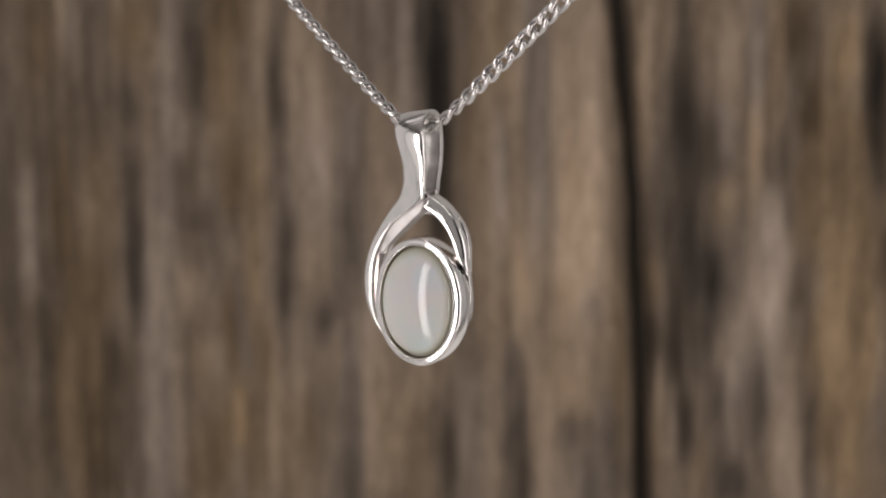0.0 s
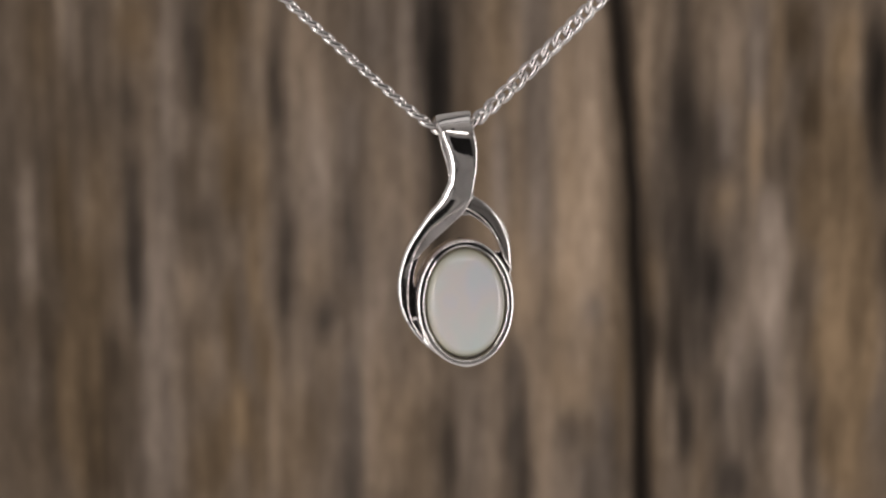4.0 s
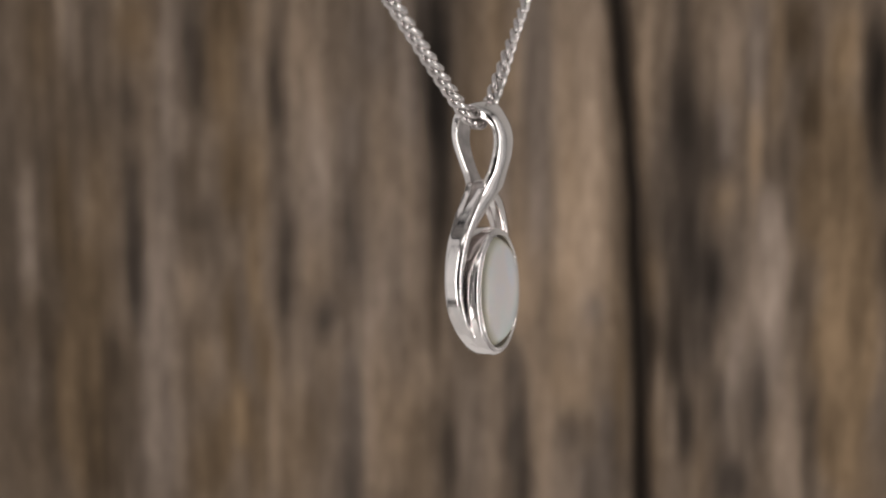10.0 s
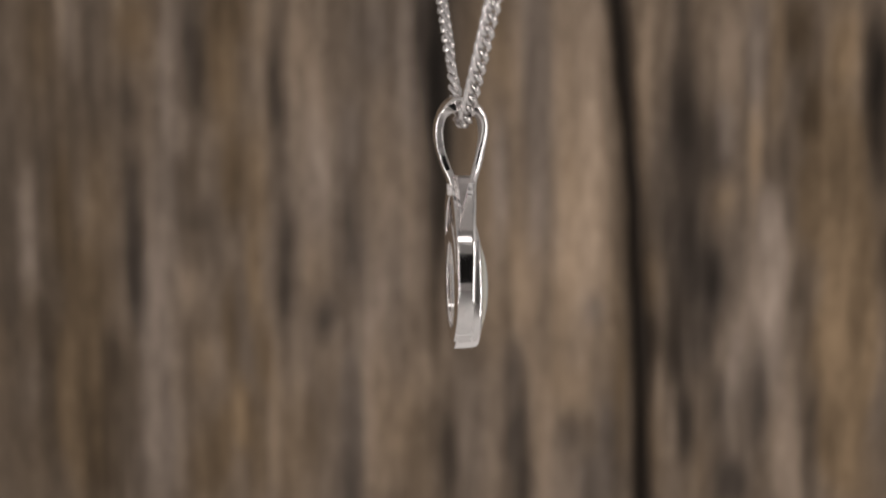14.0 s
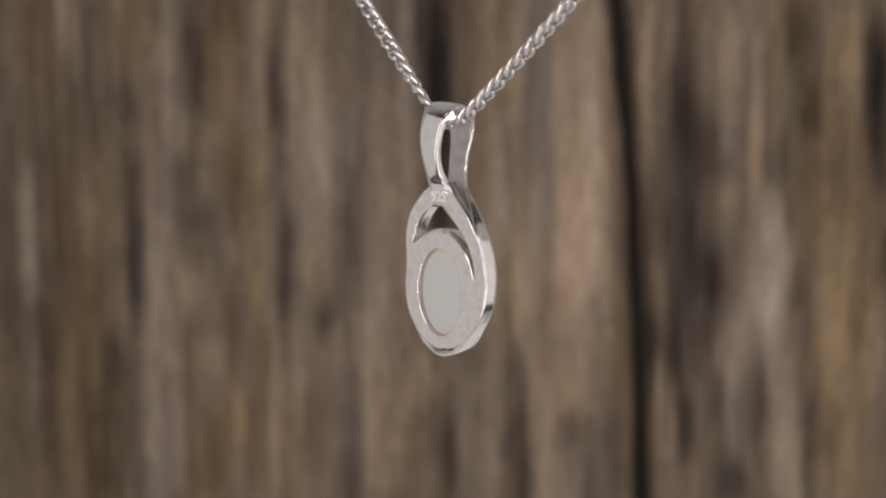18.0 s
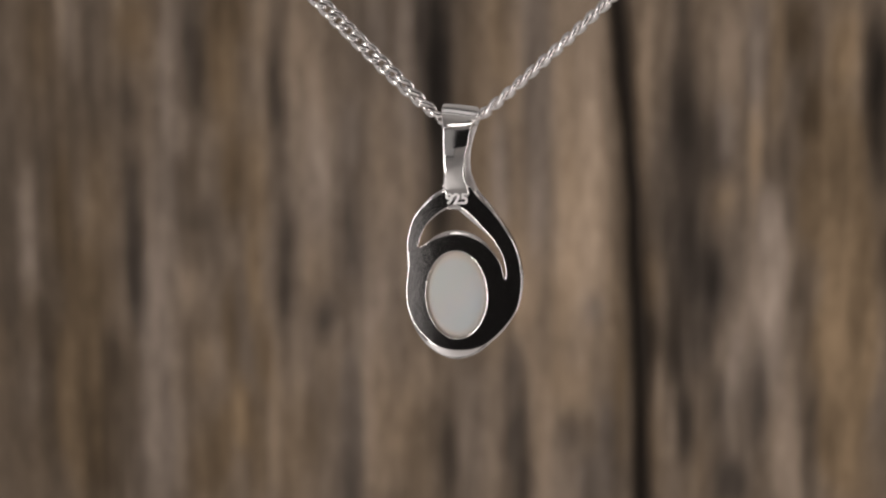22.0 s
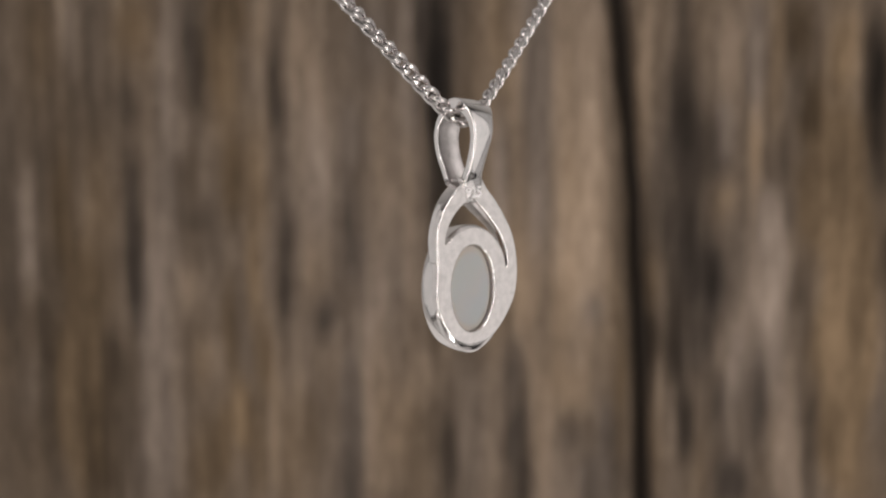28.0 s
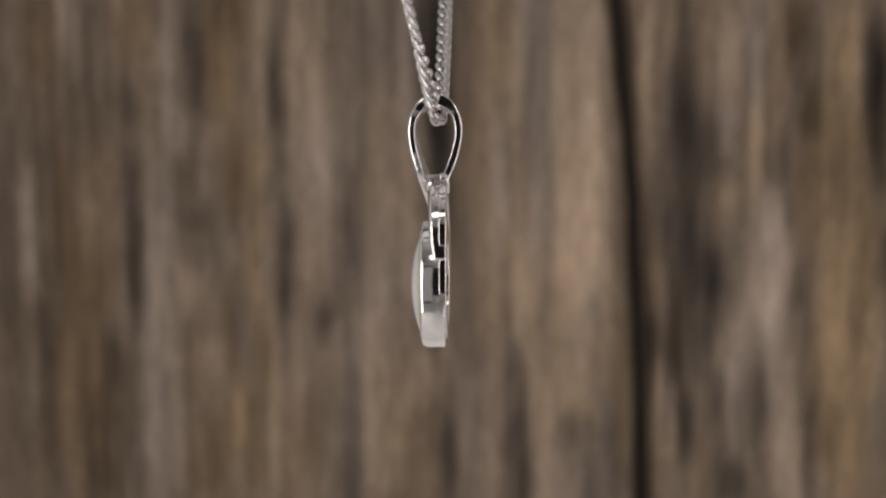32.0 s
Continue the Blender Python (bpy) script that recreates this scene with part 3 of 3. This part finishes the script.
def stone_mesh(a, b, cx=-1, cy=-18.8, n=96):
    """A cabochon: a back that bulges very little, a girdle, and a dome that curves like a ball and rolls over at its rim."""
    flat = [(50.6 * f, 75 * f, -12.6 - 1.3 * (1 - f * f)) for f in (0.01, 0.15, 0.3, 0.45, 0.6, 0.75, 0.88, 0.96, 1.0)] + [(51.6, 76, -12.2), (51.8, 76.2, -11.4), (a - 7, b - 9, -11.1), (a - 3, b - 4.5, -11), (a - 1, b - 2, -6)]
    rings = [[body(cx + u * math.cos(w), cy + v * math.sin(w), d) for w in np.linspace(0, 2 * math.pi, n, endpoint=False)] for u, v, d in flat]
    for r in (1.0, 0.995, 0.985, 0.97, 0.95, 0.92, 0.88, 0.82, 0.75, 0.67, 0.58, 0.48, 0.37, 0.25, 0.12, 0.004):
        ring_ = []
        for w in np.linspace(0, 2 * math.pi, n, endpoint=False):
            x, y = a * r * math.cos(w), b * r * math.sin(w)
            d = 45.5 - 0.00225 * x * x - 1.5 * abs(x / 54) ** 5.4 - 0.0021 * y * y - abs(y / 75) ** 5.4
            ring_.append(body(cx + x, cy + y, d - 11 * max(0.0, (r - 0.86) / 0.14) ** 2.5))
        rings.append(ring_)
    return loft(rings)


def build_pendant():
    p = tagged(new("pendant"), "polished silver pendant with oval white opal on the chain", "pendant")
    band = part("band", band_mesh(), SILVER, p, "curved silver ribbon looping over the chain")
    band.data.materials.append(SATIN)            # the inside of the loop keeps its cast skin
    for f in band.data.polygons:
        up, front = f.center.z / K, -f.center.y / K
        if 165 < up < 330 and (245 - up) * f.normal.z + front * f.normal.y > 12:
            f.material_index = 1
    part("side_arm", arm_mesh([(5, 146, 17, 170, 14, -18.6), (25, 133, 41, 154, 11.5, -18.6), (44, 114, 62, 131, 10.5, -18.6), (58, 90, 76, 103, 9.5, -18.6), (65, 70, 83, 77, 8.5, -18.6),
                               (72, 52, 84.5, 56, 6, -18.6), (83, 32, 85.5, 33, 0, -18.6)], 4, 0.8, roll=-0.2), SILVER, p)
    part("skirt", arm_mesh([(-102, -46, -80, -40, 2, -17.6), (-95, -60, -78, -52, 6, -17.4), (-82, -80, -66, -72, 10, -17.2), (-62, -102, -50, -92, 15, -17), (-36, -121.5, -28, -110, 20, -16.8), (-4, -132.8, -2, -120, 21.5, -16.4), (24, -127.5, 22, -116, 20, -15.6), (46, -113, 42, -104, 14, -14.6), (62, -96, 58, -89, 7, -13)], 7, 0), SILVER, p)
    part("web", arm_mesh([(-10, 174, 12, 174, 22, -18), (-25, 150, 6, 146, 16, -14), (-52, 124, -20, 120, 12, -14), (-80, 90, -56, 88, 6, -14), (-100, 55, -84, 60, 2, -14)], 3, 0), SATIN, p, "rough cast recess")
    back = sharp(part("back_plate", plate_mesh([PLATE, CRESCENT, oval(-1.2, -18.5, 53.6, 77)], -7, -20, 2.0), BRUSHED, p, "flat mirror-polished back"), 30)
    for f in back.data.polygons:
        if abs(f.normal.y) > 0.995:
            f.use_smooth = False
    part("bezel", elliptic([(70, 92, -19.4), (86.6, 110.4, -16.6), (88.0, 112.6, -15), (88.7, 113.6, -8), (88.6, 113.8, 0), (87.7, 113.3, 8), (86.4, 112.5, 15.5), (85.6, 112, 20), (85.0, 111.5, 22.3), (83.9, 110.5, 24.2), (82.4, 109.2, 25.3),
                            (80.9, 107.9, 25.75), (80.5, 107.6, 25.85), (78, 105.4, 26.0), (75.4, 103.2, 26.15), (75.0, 102.9, 26.3), (74.3, 102.2, 27.2), (73.4, 101.4, 27.7), (72.6, 100.6, 27.6), (71.9, 99.9, 26.8), (71.4, 99.4, 24.8)], cy=-18.8), SILVER, p, "sloping oval silver rim")
    # its silver is toned down to stand for shade inside the rim
    part("groove", elliptic([(71.45, 99.45, 25.0), (71.2, 99.2, 22), (71, 99, 15), (66, 94, 14.5)], cy=-18.8), DULL_SHADED, p, "dull inner wall of the rim, coloured darker for its shade")
    part("stone", stone_mesh(71.0, 99.0), OPAL, p, "milky white opal cabochon")
    cu = bpy.data.curves.new("mark", "FONT")
    cu.body, cu.align_x, cu.align_y, cu.size, cu.extrude, cu.offset = "925", "CENTER", "CENTER", 26.5 * K, 0.8 * K, -0.2 * K
    cu.bevel_depth, cu.bevel_resolution = 1.1 * K, 3
    ob = bpy.data.objects.new("mark", cu)
    me = bpy.data.meshes.new_from_object(ob)
    bpy.data.objects.remove(ob)
    bm = bmesh.new()
    bm.from_mesh(me)
    bpy.data.meshes.remove(me)
    bmesh.ops.transform(bm, verts=bm.verts[:], matrix=Matrix.Translation(body(-5, 150.3, -20.4)) @ Matrix.Rotation(radians(180), 4, "Z") @ Matrix.Rotation(radians(90), 4, "X"))
    part("hallmark", bm, STAMPED, back, "raised hallmark reading 925")
    return p


pendant = build_pendant()


# ---- the chain ----
def link_mesh():
    """One curb link: an oval of round wire, twisted, its two faces ground flat."""
    long_, wide, wire = 19.0, 9.9, 4.9
    pts = []
    for i in range(32):
        w = 2 * math.pi * i / 32
        u, v = long_ * math.copysign(abs(math.cos(w)) ** 0.75, math.cos(w)), wide * math.copysign(abs(math.sin(w)) ** 0.8, math.sin(w))
        tw = radians(-46) * u / long_
        pts.append(Vector((u, v * math.cos(tw), v * math.sin(tw))))
    rings = []
    for i, p in enumerate(pts):
        t = (pts[(i + 1) % 32] - pts[i - 1]).normalized()
        a = t.cross(Vector((0, 0, 1))).normalized()
        b = a.cross(t)
        r = []
        for k in range(10):
            w = 2 * math.pi * k / 10
            q = p + a * wire * math.cos(w) + b * wire * math.sin(w)
            q.z = max(-8.3, min(8.3, q.z))
            r.append(q * K)
        rings.append(r)
    bm = loft(rings + [rings[0]], False)
    bmesh.ops.remove_doubles(bm, verts=bm.verts[:], dist=0.01 * K)
    me = bpy.data.meshes.new("link")
    bmesh.ops.recalc_face_normals(bm, faces=bm.faces[:])
    bm.to_mesh(me)
    bm.free()
    for f in me.polygons:
        f.use_smooth = True
    me.set_sharp_from_angle(angle=radians(50))
    me.materials.append(LINK)
    return me


def build_chain():
    ch = tagged(new("chain"), "fine silver curb chain running through the bail", "chain")
    me = link_mesh()
    line = []
    for h in np.linspace(-700, 700, 4001):       # signed height along either side of the V
        m, lean = (1.095, -0.013) if h < 0 else (1.003, 0.031)
        line.append((m * h, math.hypot(h, 31.5), lean * max(0.0, abs(h) - 20)))
    line = np.array(line)
    dist = np.r_[0, np.cumsum(np.linalg.norm(np.diff(line, axis=0), axis=1))]
    mid = dist[2000]
    for k in range(-34, 35):
        s = mid + (k + 0.5) * 27.0
        if not 30 < s < dist[-1] - 30:
            continue
        p = Vector([np.interp(s, dist, line[:, j]) for j in range(3)])
        q = Vector([np.interp(s + 6, dist, line[:, j]) for j in range(3)])
        o = Vector([np.interp(s - 6, dist, line[:, j]) for j in range(3)])
        t = (body(*q) - body(*o)).normalized()
        side = t.cross(Vector((0, -1, 0))).normalized()
        front = side.cross(t)
        turn = radians(84) if k < 0 else radians(max(-15, 85 - 12.5 * k))
        v = side * math.cos(turn) + front * math.sin(turn)
        w = t.cross(v)
        ob = new("link", me)
        ob.parent = ch
        m = Matrix((t, v, w)).transposed().to_4x4()
        m.translation = body(*p)
        ob.matrix_local = m
    return ch


chain = build_chain()


# ---- what moves: the pendant and its chain turn slowly together ----
def hang(x, y, z, tip, lean, turn):
    return pose(x * MM, y * MM, 0.3 + z * MM, tip, lean, 0) @ pose(0, 0, 0, 0, 0, turn)


def motions():
    walk(pendant, [(t, hang(*r)) for t, *r in (
        (0.0, -1.29, -0.80, -2.69, -0.02, 0.14, -27.37),
        (1.0, -0.66, -0.76, -2.75, -0.04, -0.32, -18.83),
        (2.0, 0.04, -0.69, -2.79, -0.05, -0.88, -10.81),
        (3.0, 0.76, -0.62, -2.82, -0.06, -1.51, -3.22),
        (6.0, 2.61, -0.45, -2.64, -0.20, -1.94, 24.66),
        (7.0, 2.92, -0.39, -2.50, -0.26, -1.97, 33.27),
        (8.0, 3.05, -0.32, -2.36, -0.30, -1.95, 42.18),
        (9.0, 3.08, -0.24, -2.22, -0.31, -1.82, 51.74),
        (10.0, 2.95, -0.17, -2.10, -0.27, -1.57, 60.80),
        (11.0, 2.59, -0.11, -1.98, -0.20, -1.27, 69.86),
        (12.0, 2.18, -0.06, -1.83, -0.12, -1.00, 78.74),
        (13.0, 1.69, -0.05, -1.73, -0.05, -0.78, 87.60),
        (14.0, 1.25, -0.08, -1.73, 0.02, -0.61, 96.47),
        (17.0, 0.31, -0.22, -2.09, 0.21, -0.63, 124.24),
        (18.0, 0.24, -0.24, -2.15, 0.21, -0.70, 133.36),
        (19.0, 0.28, -0.26, -2.21, 0.21, -0.80, 143.47),
        (20.0, 0.41, -0.27, -2.27, 0.21, -0.88, 153.96),
        (21.0, 0.63, -0.27, -2.30, 0.21, -0.92, 163.79),
        (22.0, 0.93, -0.29, -2.31, 0.23, -0.90, 172.27),
        (23.0, 1.21, -0.30, -2.29, 0.26, -0.86, 180.31),
        (25.0, 1.67, -0.30, -2.16, 0.33, -0.95, 195.60),
        (28.0, 1.47, -0.26, -1.90, 0.28, -1.13, 224.21),
        (30.0, 0.76, -0.20, -1.74, 0.21, -0.68, 241.61),
        (32.0, -0.42, -0.15, -1.63, 0.01, -0.32, 267.42),
    )])
    walk(chain, [(t, hang(x, y, z, 0, lean, turn)) for t, x, y, z, lean, turn in (
        (0.0, -1.61, -0.37, 6.76, 2.80, -26.55),
        (3.0, -0.04, -0.41, 6.63, 0.65, -4.70),
        (6.0, 1.76, -0.54, 6.86, -3.33, 26.80),
        (9.0, 2.65, -0.69, 7.19, -7.14, 52.86),
        (11.0, 2.10, -0.49, 7.38, -3.70, 72.84),
        (12.0, 1.85, -0.53, 7.40, -1.85, 82.50),
        (13.0, 1.61, -0.56, 7.43, 0.01, 92.20),
        (14.0, 1.28, -0.57, 7.41, 0.95, 100.50),
        (14.5, 1.12, -0.58, 7.40, 1.42, 105.50),
        (17.0, 0.30, -0.61, 7.36, 3.77, 128.09),
        (20.0, 0.39, -0.99, 7.16, 1.78, 151.28),
        (23.0, 1.49, -0.95, 7.22, -1.91, 179.23),
        (25.0, 2.08, -0.48, 7.31, -5.31, 199.30),
        (28.0, 1.61, 0.15, 7.47, -6.47, 226.52),
        (31.0, 0.24, 0.92, 7.54, -5.80, 254.99),
        (32.0, -0.17, 1.15, 7.56, -5.60, 263.53),
    )])


motions()
